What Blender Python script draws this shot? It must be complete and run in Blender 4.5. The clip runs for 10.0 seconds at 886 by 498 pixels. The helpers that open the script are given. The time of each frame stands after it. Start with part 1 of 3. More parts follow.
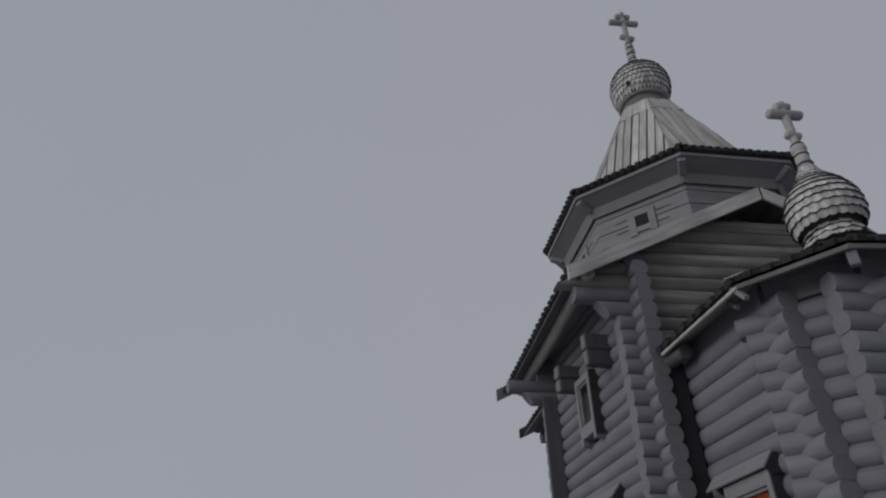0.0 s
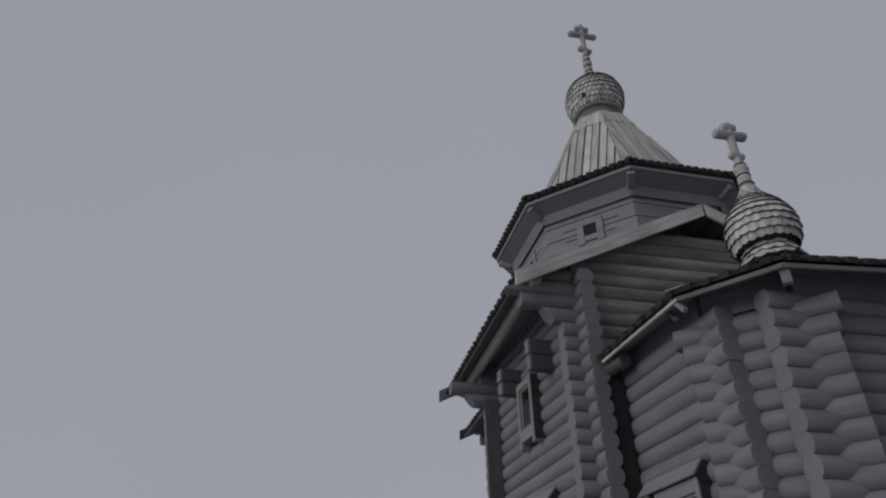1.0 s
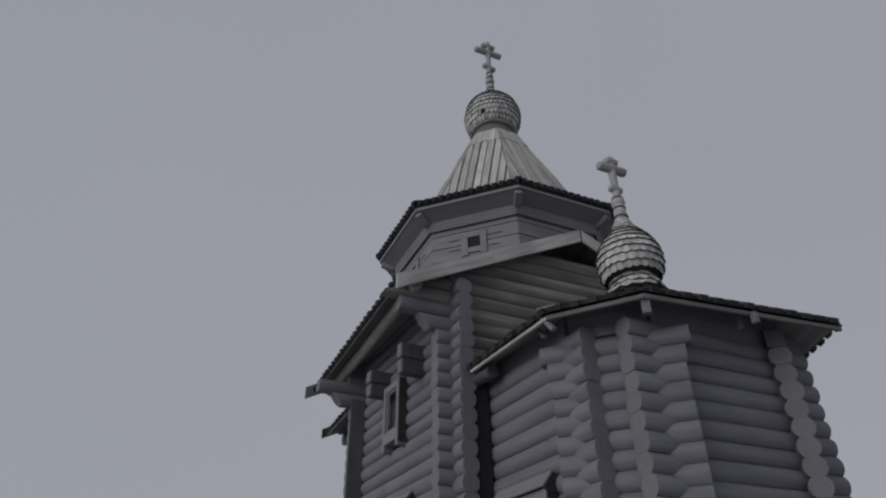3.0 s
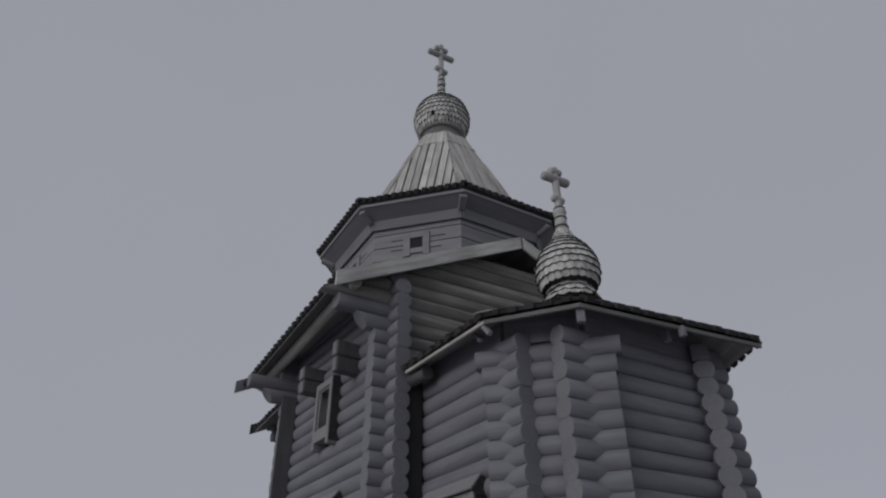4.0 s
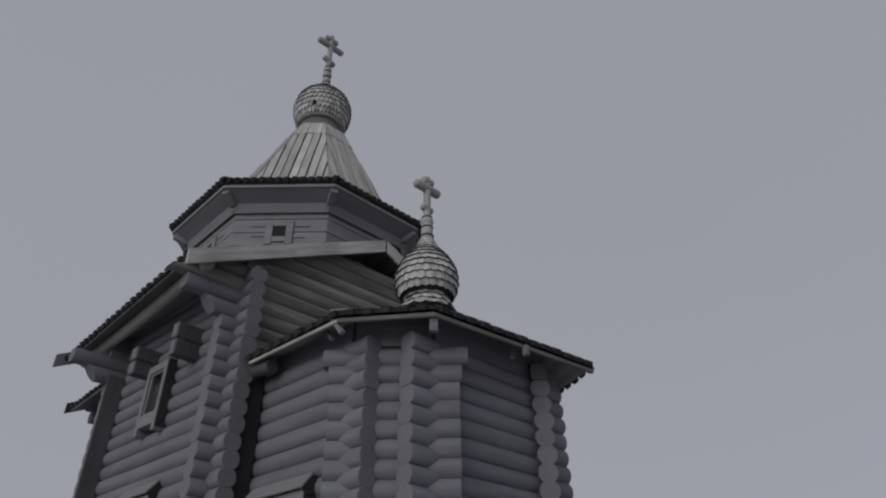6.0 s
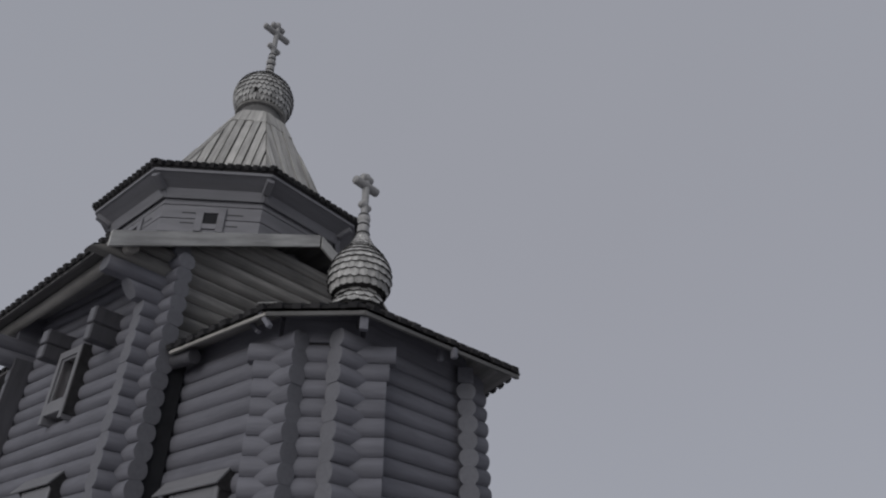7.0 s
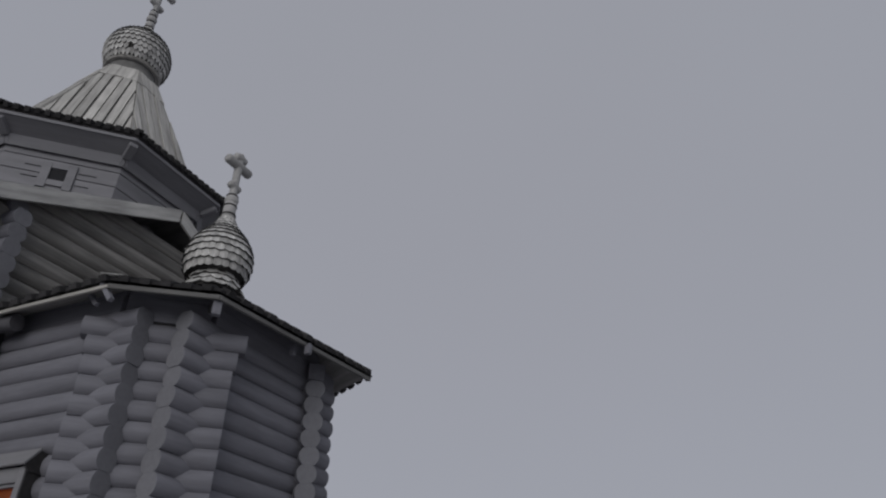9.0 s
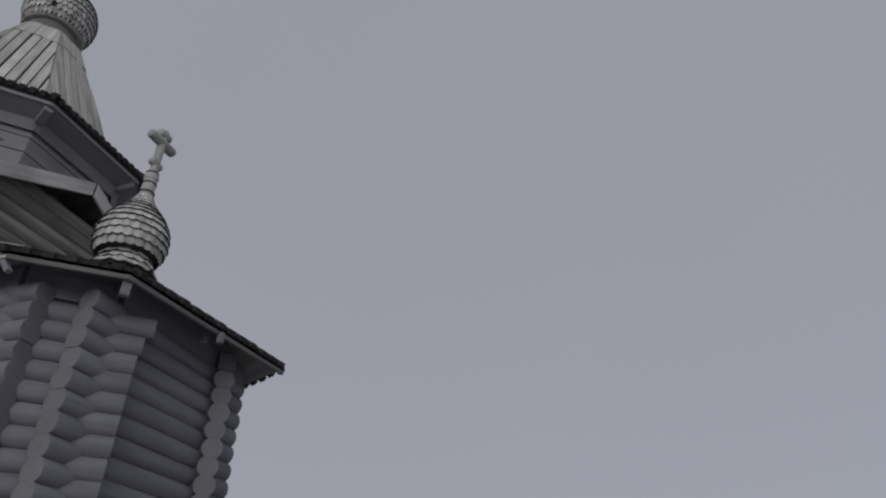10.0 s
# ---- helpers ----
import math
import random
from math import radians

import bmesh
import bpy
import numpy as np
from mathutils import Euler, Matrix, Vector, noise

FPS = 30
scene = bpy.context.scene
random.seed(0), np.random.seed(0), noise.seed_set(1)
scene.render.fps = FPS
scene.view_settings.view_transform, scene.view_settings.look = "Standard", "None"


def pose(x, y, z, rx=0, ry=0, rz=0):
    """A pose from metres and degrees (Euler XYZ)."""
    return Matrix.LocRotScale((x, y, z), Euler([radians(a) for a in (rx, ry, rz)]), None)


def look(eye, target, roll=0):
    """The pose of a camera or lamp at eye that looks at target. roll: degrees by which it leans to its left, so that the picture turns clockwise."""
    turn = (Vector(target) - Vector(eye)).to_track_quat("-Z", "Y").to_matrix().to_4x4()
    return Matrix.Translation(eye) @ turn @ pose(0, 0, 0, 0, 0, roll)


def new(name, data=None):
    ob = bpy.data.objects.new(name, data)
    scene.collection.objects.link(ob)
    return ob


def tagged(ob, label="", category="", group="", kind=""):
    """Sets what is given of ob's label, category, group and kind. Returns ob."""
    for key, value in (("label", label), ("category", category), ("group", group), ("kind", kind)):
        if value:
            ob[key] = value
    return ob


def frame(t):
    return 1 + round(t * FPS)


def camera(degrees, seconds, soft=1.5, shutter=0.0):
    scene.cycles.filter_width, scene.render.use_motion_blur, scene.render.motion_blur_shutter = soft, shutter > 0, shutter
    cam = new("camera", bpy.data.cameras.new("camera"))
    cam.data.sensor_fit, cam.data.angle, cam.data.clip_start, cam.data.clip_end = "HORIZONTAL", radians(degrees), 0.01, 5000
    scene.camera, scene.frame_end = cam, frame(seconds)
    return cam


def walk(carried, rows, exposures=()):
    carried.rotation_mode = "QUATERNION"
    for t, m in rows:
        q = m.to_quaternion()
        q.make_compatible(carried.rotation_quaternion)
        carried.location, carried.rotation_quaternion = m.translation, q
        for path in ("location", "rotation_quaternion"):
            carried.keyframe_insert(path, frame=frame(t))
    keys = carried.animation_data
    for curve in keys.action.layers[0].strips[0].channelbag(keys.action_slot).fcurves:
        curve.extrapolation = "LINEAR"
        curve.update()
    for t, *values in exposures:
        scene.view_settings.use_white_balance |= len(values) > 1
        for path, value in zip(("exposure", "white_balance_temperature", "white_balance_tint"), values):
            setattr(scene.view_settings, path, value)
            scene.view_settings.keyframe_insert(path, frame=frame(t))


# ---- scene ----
# A tripod pan: the camera stands still and turns about the plumb line.
cam = camera(67.8, 10.0, soft=2.2)
EYE = (-5.606, -9.645, 1.6)
# time, turn, rise and lean in degrees
TURNS = [
    (0, 6.95, 33.33, -0.92),
    (0.5, 9.61, 33.28, -0.84),
    (1, 12.13, 33.27, -0.80),
    (1.5, 14.99, 33.28, -0.72),
    (2, 18.29, 33.28, -0.71),
    (2.5, 21.24, 33.28, -0.71),
    (4, 30.11, 33.29, -0.74),
    (4.5, 33.43, 33.29, -0.72),
    (5, 36.98, 33.30, -0.67),
    (5.5, 40.64, 33.30, -0.68),
    (7, 50.90, 33.30, -0.73),
    (7.5, 54.24, 33.28, -0.63),
    (8, 57.93, 33.31, -0.53),
    (8.5, 61.13, 33.32, -0.62),
    (9, 64.48, 33.34, -0.55),
    (9.5, 67.75, 33.36, -0.28),
    (10, 72.20, 33.37, -0.06),
]


def panned(turn, rise, lean):
    a, p = radians(turn), radians(rise)
    ahead = Vector((math.sin(a) * math.cos(p), math.cos(a) * math.cos(p), math.sin(p)))
    return look(EYE, Vector(EYE) + ahead, lean)


walk(cam, [(t, panned(turn, rise, lean)) for t, turn, rise, lean in TURNS])

# ---- light: an even overcast sky ----
world = bpy.data.worlds.new("overcast")
scene.world = world
world.use_nodes = True
wn, wl = world.node_tree.nodes, world.node_tree.links
wn.clear()
sky = wn.new("ShaderNodeTexSky")
sky.sky_type, sky.sun_disc = "NISHITA", False
sky.sun_elevation, sky.sun_rotation = radians(25), radians(265)
cover = wn.new("ShaderNodeMix")
cover.data_type = "RGBA"
cover.inputs["Factor"].default_value = 0.94
# the cloud is a little warmer towards the east
side = wn.new("ShaderNodeVectorMath")
side.operation = "DOT_PRODUCT"
side.inputs[1].default_value = (0.87, 0.5, 0.0)
veil = wn.new("ShaderNodeMapRange")
veil.inputs["From Min"].default_value, veil.inputs["From Max"].default_value = -0.1, 0.9
tint = wn.new("ShaderNodeMix")
tint.data_type = "RGBA"
tint.inputs["A"].default_value, tint.inputs["B"].default_value = (3.11, 3.27, 3.68, 1), (3.26, 3.3, 3.69, 1)
wl.new(wn.new("ShaderNodeTexCoord").outputs["Generated"], side.inputs[0])
wl.new(side.outputs["Value"], veil.inputs["Value"])
wl.new(veil.outputs["Result"], tint.inputs["Factor"])
wl.new(tint.outputs["Result"], cover.inputs["B"])
back = wn.new("ShaderNodeBackground")
back.inputs["Strength"].default_value = 0.1
wout = wn.new("ShaderNodeOutputWorld")
cloud = wn.new("ShaderNodeTexNoise")
cloud.inputs["Scale"].default_value, cloud.inputs["Detail"].default_value = 1.4, 3
tone = wn.new("ShaderNodeMapRange")
tone.inputs["To Min"].default_value, tone.inputs["To Max"].default_value = 0.0968, 0.1048
wl.new(cloud.outputs["Fac"], tone.inputs["Value"])
wl.new(tone.outputs["Result"], back.inputs["Strength"])
wl.new(sky.outputs["Color"], cover.inputs["A"])
wl.new(cover.outputs["Result"], back.inputs["Color"])
wl.new(back.outputs["Background"], wout.inputs["Surface"])

sun = new("sun", bpy.data.lights.new("sun", "SUN"))
sun.data.energy, sun.data.angle, sun.data.color = 1.3, radians(50), (1.0, 1.0, 1.0)
sun.matrix_world = look((-12.0, -3.2, 8.6), (0, 0, 4))


# ---- materials ----
def material(name, colour, rough=0.85, vary=0.25, grain=(1, 1, 1), scale=6.0, bump=0.3, tint=None, island=False, spec=0.3, stain=0.3):
    """A weathered surface: grain stretched along one axis, broad stains, a tone of its own for each piece."""
    m = bpy.data.materials.new(name)
    m.use_nodes = True
    n, l = m.node_tree.nodes, m.node_tree.links
    bsdf = n["Principled BSDF"]
    coord = n.new("ShaderNodeTexCoord")
    info = n.new("ShaderNodeObjectInfo")
    if island:
        rnd = n.new("ShaderNodeNewGeometry").outputs["Random Per Island"]
    else:
        rnd = info.outputs["Random"]
    shift = n.new("ShaderNodeVectorMath")
    shift.operation = "MULTIPLY_ADD"
    comb = n.new("ShaderNodeCombineXYZ")
    for k in range(3):
        l.new(rnd, comb.inputs[k])
    l.new(comb.outputs[0], shift.inputs[0])
    shift.inputs[1].default_value = (37, 53, 71)
    l.new(coord.outputs["Object"], shift.inputs[2])
    stretch = n.new("ShaderNodeMapping")
    stretch.inputs["Scale"].default_value = grain
    l.new(shift.outputs[0], stretch.inputs["Vector"])
    fine = n.new("ShaderNodeTexNoise")
    fine.inputs["Scale"].default_value = scale
    fine.inputs["Detail"].default_value = 8
    fine.inputs["Roughness"].default_value = 0.65
    l.new(stretch.outputs[0], fine.inputs["Vector"])
    broad = n.new("ShaderNodeTexNoise")
    broad.inputs["Scale"].default_value = 1.3
    broad.inputs["Detail"].default_value = 4
    l.new(shift.outputs[0], broad.inputs["Vector"])
    ramp = n.new("ShaderNodeValToRGB")
    dark = [c * (1 - vary) for c in colour]
    light = [min(1, c * (1 + vary)) for c in (tint or colour)]
    ramp.color_ramp.elements[0].position, ramp.color_ramp.elements[1].position = 0.3, 0.7
    ramp.color_ramp.elements[0].color, ramp.color_ramp.elements[1].color = (*dark, 1), (*light, 1)
    l.new(fine.outputs["Fac"], ramp.inputs["Fac"])
    tone = n.new("ShaderNodeMath")
    tone.operation = "MULTIPLY_ADD"
    l.new(rnd, tone.inputs[0])
    tone.inputs[1].default_value, tone.inputs[2].default_value = vary * 0.9, 1 - vary * 0.45
    blot = n.new("ShaderNodeMath")
    blot.operation = "MULTIPLY_ADD"
    l.new(broad.outputs["Fac"], blot.inputs[0])
    blot.inputs[1].default_value, blot.inputs[2].default_value = stain * 2, 1 - stain
    both = n.new("ShaderNodeMath")
    both.operation = "MULTIPLY"
    l.new(tone.outputs[0], both.inputs[0])
    l.new(blot.outputs[0], both.inputs[1])
    mixed = n.new("ShaderNodeVectorMath")
    mixed.operation = "SCALE"
    l.new(ramp.outputs["Color"], mixed.inputs[0])
    l.new(both.outputs[0], mixed.inputs["Scale"])
    l.new(mixed.outputs[0], bsdf.inputs["Base Color"])
    bsdf.inputs["Roughness"].default_value = rough
    bsdf.inputs["Specular IOR Level"].default_value = spec
    bmp = n.new("ShaderNodeBump")
    bmp.inputs["Strength"].default_value = bump
    bmp.inputs["Distance"].default_value = 0.01
    l.new(fine.outputs["Fac"], bmp.inputs["Height"])
    l.new(bmp.outputs[0], bsdf.inputs["Normal"])
    return m


ALONG_X = (0.12, 1, 1)
LOG = material("painted_log", (0.147, 0.1445, 0.1625), 0.7, 0.16, ALONG_X, 14, 0.35, stain=0.18)
END = material("sawn_log_end", (0.152, 0.15, 0.163), 0.85, 0.1, (1, 1, 1), 20, 0.2, stain=0.1)
RAW_LOG = material("weathered_log", (0.15, 0.143, 0.137), 0.9, 0.34, (0.05, 1, 1), 9, 0.5, (0.205, 0.195, 0.182), stain=0.6)
BOARD = material("painted_board", (0.19, 0.186, 0.198), 0.75, 0.12, ALONG_X, 10, 0.3, stain=0.16)
FASCIA = material("pale_board", (0.38, 0.37, 0.357), 0.85, 0.3, ALONG_X, 12, 0.5, stain=0.38)
TENT = material("silvered_plank", (0.37, 0.356, 0.337), 0.85, 0.32, (0.06, 1, 1), 17, 0.6, stain=0.38)
EDGE = material("eave_edge_board", (0.13, 0.126, 0.123), 0.85, 0.25, ALONG_X, 10, 0.4)
# lighter copy of the sheathing: light under the apse eave is in the colour
LIT_APSE_SHEATH = material("lit_apse_sheathing", (0.27, 0.258, 0.25), 0.9, 0.3, ALONG_X, 10, 0.4)
PURLIN = material("purlin_wood", (0.33, 0.312, 0.288), 0.85, 0.25, ALONG_X, 10, 0.4)
# paler copy for the lit sheathing inside the purlin
LIT_SOFFIT = material("soffit_board", (0.28, 0.272, 0.275), 0.85, 0.25, ALONG_X, 8, 0.4, stain=0.35)
# darker copy of the sheathing: the eave's shade is in the colour
SHADED_SHEATH = material("shaded_sheathing", (0.11, 0.105, 0.104), 0.9, 0.35, ALONG_X, 10, 0.4)
DARK = material("dark_plank", (0.034, 0.032, 0.033), 0.9, 0.35, ALONG_X, 10, 0.5, stain=0.3)
SHINGLE = material("aspen_shingle", (0.38, 0.37, 0.356), 0.7, 0.5, (0.3, 1, 1), 18, 0.5, stain=0.35)
# added backing; its near-black puts shade into gaps between logs, boards and planks
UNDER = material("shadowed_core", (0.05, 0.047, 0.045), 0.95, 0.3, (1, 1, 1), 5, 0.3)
CROSS = material("cross_wood", (0.31, 0.302, 0.298), 0.75, 0.2, ALONG_X, 12, 0.3, stain=0.2)
FRAME = material("window_frame_paint", (0.18, 0.176, 0.184), 0.6, 0.1, ALONG_X, 12, 0.25, stain=0.15)
CURTAIN = material("red_curtain", (0.034, 0.022, 0.02), 0.9, 0.25, (1, 4, 0.2), 8, 0.3)
SNOW = material("stony_ground_with_snow", (0.22, 0.215, 0.215), 0.95, 0.45, (1, 1, 1), 0.6, 0.5, (0.42, 0.42, 0.43), stain=0.3)
# dark end grain that also carries the shade line under each shingle course
GRAIN_SHADE = material("shade_darkened_end_grain", (0.05, 0.048, 0.047), 0.95, 0.3, (1, 1, 1), 12, 0.3)
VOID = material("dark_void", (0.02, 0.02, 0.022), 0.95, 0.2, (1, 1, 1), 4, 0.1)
# wood darkened in colour for the shade on east-facing and sheltered sides
SHADE_WOOD = material("shade_darkened_wood", (0.085, 0.082, 0.09), 0.8, 0.2, (1, 1, 0.12), 10, 0.35, stain=0.25)
GRAVEL = material("gravel", (0.13, 0.125, 0.12), 0.95, 0.4, (1, 1, 1), 3, 0.6)
GLOW = material("thin_red_curtain", (0.2, 0.07, 0.025), 0.9, 0.25, (1, 4, 0.2), 8, 0.2)
gn, gl = GLOW.node_tree.nodes, GLOW.node_tree.links
thin = gn.new("ShaderNodeBsdfTranslucent")
thin.inputs["Color"].default_value = (0.6, 0.22, 0.04, 1)
halves = gn.new("ShaderNodeMixShader")
halves.inputs[0].default_value = 0.6
gl.new(gn["Principled BSDF"].outputs[0], halves.inputs[1])
gl.new(thin.outputs[0], halves.inputs[2])
gl.new(halves.outputs[0], gn["Material Output"].inputs["Surface"])
GLASS = bpy.data.materials.new("window_glass")
GLASS.use_nodes = True
g = GLASS.node_tree.nodes["Principled BSDF"]
g.inputs["Base Color"].default_value, g.inputs["Roughness"].default_value = (0.9, 0.9, 0.9, 1), 0.03
g.inputs["Transmission Weight"].default_value, g.inputs["IOR"].default_value = 1.0, 1.04
g.inputs["Specular IOR Level"].default_value = 0.12


# ---- building blocks ----
def link(name, mesh, parent=None, at=None, label=""):
    ob = new(name, mesh)
    if parent:
        ob.parent = parent
    if at is not None:
        ob.matrix_basis = at
    if label:
        ob["label"] = label
    return ob


def to_mesh(name, verts, faces, mat, smooth=None):
    me = bpy.data.meshes.new(name)
    me.from_pydata(verts, [], faces)
    me.materials.append(mat)
    if smooth is not None:
        me.polygons.foreach_set("use_smooth", smooth)
    me.update()
    return me


def part(name, bm, mat, parent, label="", at=None):
    me = bpy.data.meshes.new(name)
    bmesh.ops.recalc_face_normals(bm, faces=bm.faces)
    bm.to_mesh(me)
    bm.free()
    me.materials.append(mat)
    return link(name, me, parent, at, label)


def box_bm(boxes, bevel=0.006):
    """Boxes (x0, y0, z0, x1, y1, z1) in one bmesh, edges broken."""
    bm = bmesh.new()
    for x0, y0, z0, x1, y1, z1 in boxes:
        m = Matrix.Translation(((x0 + x1) / 2, (y0 + y1) / 2, (z0 + z1) / 2)) @ Matrix.Diagonal((x1 - x0, y1 - y0, z1 - z0, 1))
        bmesh.ops.create_cube(bm, size=1, matrix=m)
    if bevel:
        bmesh.ops.bevel(bm, geom=bm.edges[:], offset=bevel, segments=1, affect="EDGES")
    return bm


def log_mesh(length, radius, mat, seed, scribed=True, cut=0.0):
    """A log along x from 0 to length, its ends sawn. Scribed logs bulge at the sides and sit flat on one another; others are round."""
    rnd = random.Random(seed)
    rings = max(3, int(length / 0.45) + 2)
    stations = [(0.0, 0.98), (0.005, 1.0)] + [(length * k / rings, 1.0) for k in range(1, rings)] + [(length - 0.005, 1.0), (length, 0.98)]
    ph, taper = rnd.uniform(0, 6), rnd.uniform(-0.02, 0.02)
    if scribed:
        half = PITCH_LOG / 2 * 0.998
        rise = [-half * math.cos(math.pi * k / 9) for k in range(10)]
        bulge = [1 - 0.45 * abs(z / half) ** 2.5 for z in rise]
        shape = [(radius * w, z) for w, z in zip(bulge, rise)] + [(-radius * w, z) for w, z in reversed(list(zip(bulge, rise)))]
    else:
        shape = [(radius * math.cos(math.pi * k / 9), radius * math.sin(math.pi * k / 9)) for k in range(18)]
    sides = len(shape)
    verts, faces, smooth = [], [], []
    for x, s in stations:
        wy, wz = 0.007 * math.sin(ph + x * 1.7), 0.0 if scribed else 0.004 * math.cos(ph * 2 + x * 2.1)
        r = s * (1 + taper * (2 * x / length - 1)) * (1 + rnd.uniform(-0.008, 0.008))
        for k, (y, z) in enumerate(shape):
            verts.append((x, wy + y * r * (1 + 0.014 * math.sin(0.9 * k + ph)), wz + z))
    for i in range(len(stations) - 1):
        for k in range(sides):
            j = (k + 1) % sides
            faces.append((i * sides + k, i * sides + j, (i + 1) * sides + j, (i + 1) * sides + k))
            smooth.append(not (scribed and k in (9, 19)))
    faces += [tuple(reversed(range(sides))), tuple(range((len(stations) - 1) * sides, len(stations) * sides))]
    smooth += [False, False]
    faces = [tuple(reversed(f)) for f in faces]
    if cut:
        # both ends undercut on a slant
        for i, (x, y, z) in enumerate(verts):
            if x < 0.01:
                verts[i] = (x + cut * (PITCH_LOG / 2 - z), y, z)
            elif x > length - 0.01:
                verts[i] = (x - cut * (PITCH_LOG / 2 - z), y, z)
    me = to_mesh("log", verts, faces, mat, smooth)
    if mat is LOG:
        me.materials.append(END)
        for f in me.polygons[-2:]:
            f.material_index = 1
    return me


PITCH_LOG, R_LOG = 0.205, 0.118
LOGS = {}


def lay_log(parent, a, b, radius, mat, name="log", cut=0.0):
    """A log from a to b; logs of like length share their mesh."""
    a, b = Vector(a), Vector(b)
    length = (b - a).length
    key = (round(length, 2), round(radius, 3), mat.name, random.randrange(3), cut)
    if key not in LOGS:
        LOGS[key] = log_mesh(length, radius, mat, len(LOGS), radius > 0.1, cut)
    x = (b - a).normalized()
    y = Vector((0, 0, 1)).cross(x)
    y = y.normalized() if y.length > 1e-6 else Vector((0, 1, 0))
    z = x.cross(y)
    m = Matrix((x, y, z)).transposed().to_4x4()
    m.translation = a
    return link(name, LOGS[key], parent, m)


def log_wall(parent, name, p, q, z0, z1, start, ext=0.31, hole=None, mat=LOG, tops=((), ()), ext2=None, bare=99.0, uneven=0.006, short=99.0, carved=()):
    """A wall of crossing logs from plan point p to q, with a core inside it and log ends past both corners.
    start: height of the lowest log's centre. hole: (along from, along to, z from, z to). tops: how far the highest courses jut past the corners. carved: which of them, from the top, have undercut ends."""
    ext2 = ext if ext2 is None else ext2
    p, q = Vector((*p, 0)), Vector((*q, 0))
    d = (q - p).normalized()
    span = (q - p).length
    side = Vector((-d.y, d.x, 0))
    cuts = [(0.0, span, z0, z1)]
    if hole:
        u0, u1, h0, h1 = hole
        cuts = [(0.0, u0, z0, z1), (u1, span, z0, z1), (u0, u1, z0, h0), (u0, u1, h1, z1)]
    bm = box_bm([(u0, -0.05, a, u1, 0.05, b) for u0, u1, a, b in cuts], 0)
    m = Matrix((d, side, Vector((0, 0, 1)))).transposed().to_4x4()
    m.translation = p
    core = part(name, bm, UNDER, parent, "added core of the log wall, near-black for shade in the joints", m)
    z, rows = start, []
    while z < z1 - 0.02:
        rows.append(z)
        z += PITCH_LOG
    for i, z in enumerate(rows):
        left = len(rows) - 1 - i
        a = -ext - (tops[0][left] if left < len(tops[0]) else 0) + random.uniform(-uneven, uneven)
        b = span + ext2 + (tops[1][left] if left < len(tops[1]) else 0) + random.uniform(-uneven, uneven)
        if z > short:
            b = span + 0.16
        runs = [(a, b)]
        if hole and hole[2] - 0.1 < z < hole[3] + 0.1:
            runs = [(a, hole[0]), (hole[1], b)]
        if z > bare:
            runs = [(a, 0.12), (0.125, span - 0.125), (span - 0.12, b)]
        for k, (s, e) in enumerate(runs):
            lay_log(core, (s, 0, z), (e, 0, z), R_LOG * random.uniform(0.985, 1.02), RAW_LOG if z > bare and k == 1 else mat, "log", 0.8 if left in carved and k != 1 else 0.0)
    return core


def clip(poly, origin, normal):
    out = []
    for i, a in enumerate(poly):
        b = poly[(i + 1) % len(poly)]
        da, db = (a - origin).dot(normal), (b - origin).dot(normal)
        if da >= 0:
            out.append(a)
        if da * db < 0:
            out.append(a.lerp(b, da / (da - db)))
    return out


def planked(parent, poly, width, thick, mat, name="plank", lift=0.02, ragged=0.0, gap=0.004, teeth=0.0):
    """Planks over a flat roof face. poly's first edge is its eave; the planks run up from it, every second one raised."""
    poly = [Vector(v) for v in poly]
    u = (poly[1] - poly[0]).normalized()
    n = u.cross(poly[2] - poly[0]).normalized()
    n = n if n.z > 0 else -n
    up = n.cross(u)
    if up.z < 0:
        up = -up
    along = [(v - poly[0]).dot(u) for v in poly]
    lo, hi = min(along), max(along)
    count = max(1, round((hi - lo) / width))
    step = (hi - lo) / count
    for i in range(count):
        s = poly[0] + u * (lo + i * step + gap / 2)
        strip = clip(clip(poly, s, u), s + u * (step - gap), -u)
        if len(strip) < 3:
            continue
        shape = clip(strip, poly[0] + up * (random.uniform(0, ragged) + (0 if i % 2 else teeth)), up) if ragged or teeth else strip
        if len(shape) < 3:
            continue
        mid = sum(shape, Vector()) / len(shape)
        frame_m = Matrix((up, -u, n)).transposed().to_4x4()
        frame_m.translation = mid + n * (lift if i % 2 else 0)
        inv = frame_m.inverted()
        flat = [inv @ (v + n * (lift if i % 2 else 0)) for v in shape]
        k = len(flat)
        area = sum(flat[j].x * flat[(j + 1) % k].y - flat[(j + 1) % k].x * flat[j].y for j in range(k))
        if area < 0:
            flat.reverse()
        tilt = random.uniform(-0.004, 0.004)
        floor_z = tilt - (lift if i % 2 else 0)
        verts = [(v.x, v.y, floor_z) for v in flat] + [(v.x, v.y, thick + tilt) for v in flat]
        faces = [tuple(reversed(range(k))), tuple(range(k, 2 * k))] + [(j, (j + 1) % k, k + (j + 1) % k, k + j) for j in range(k)]
        link(name, to_mesh(name, verts, faces, mat), parent, parent.matrix_basis.inverted() @ frame_m)


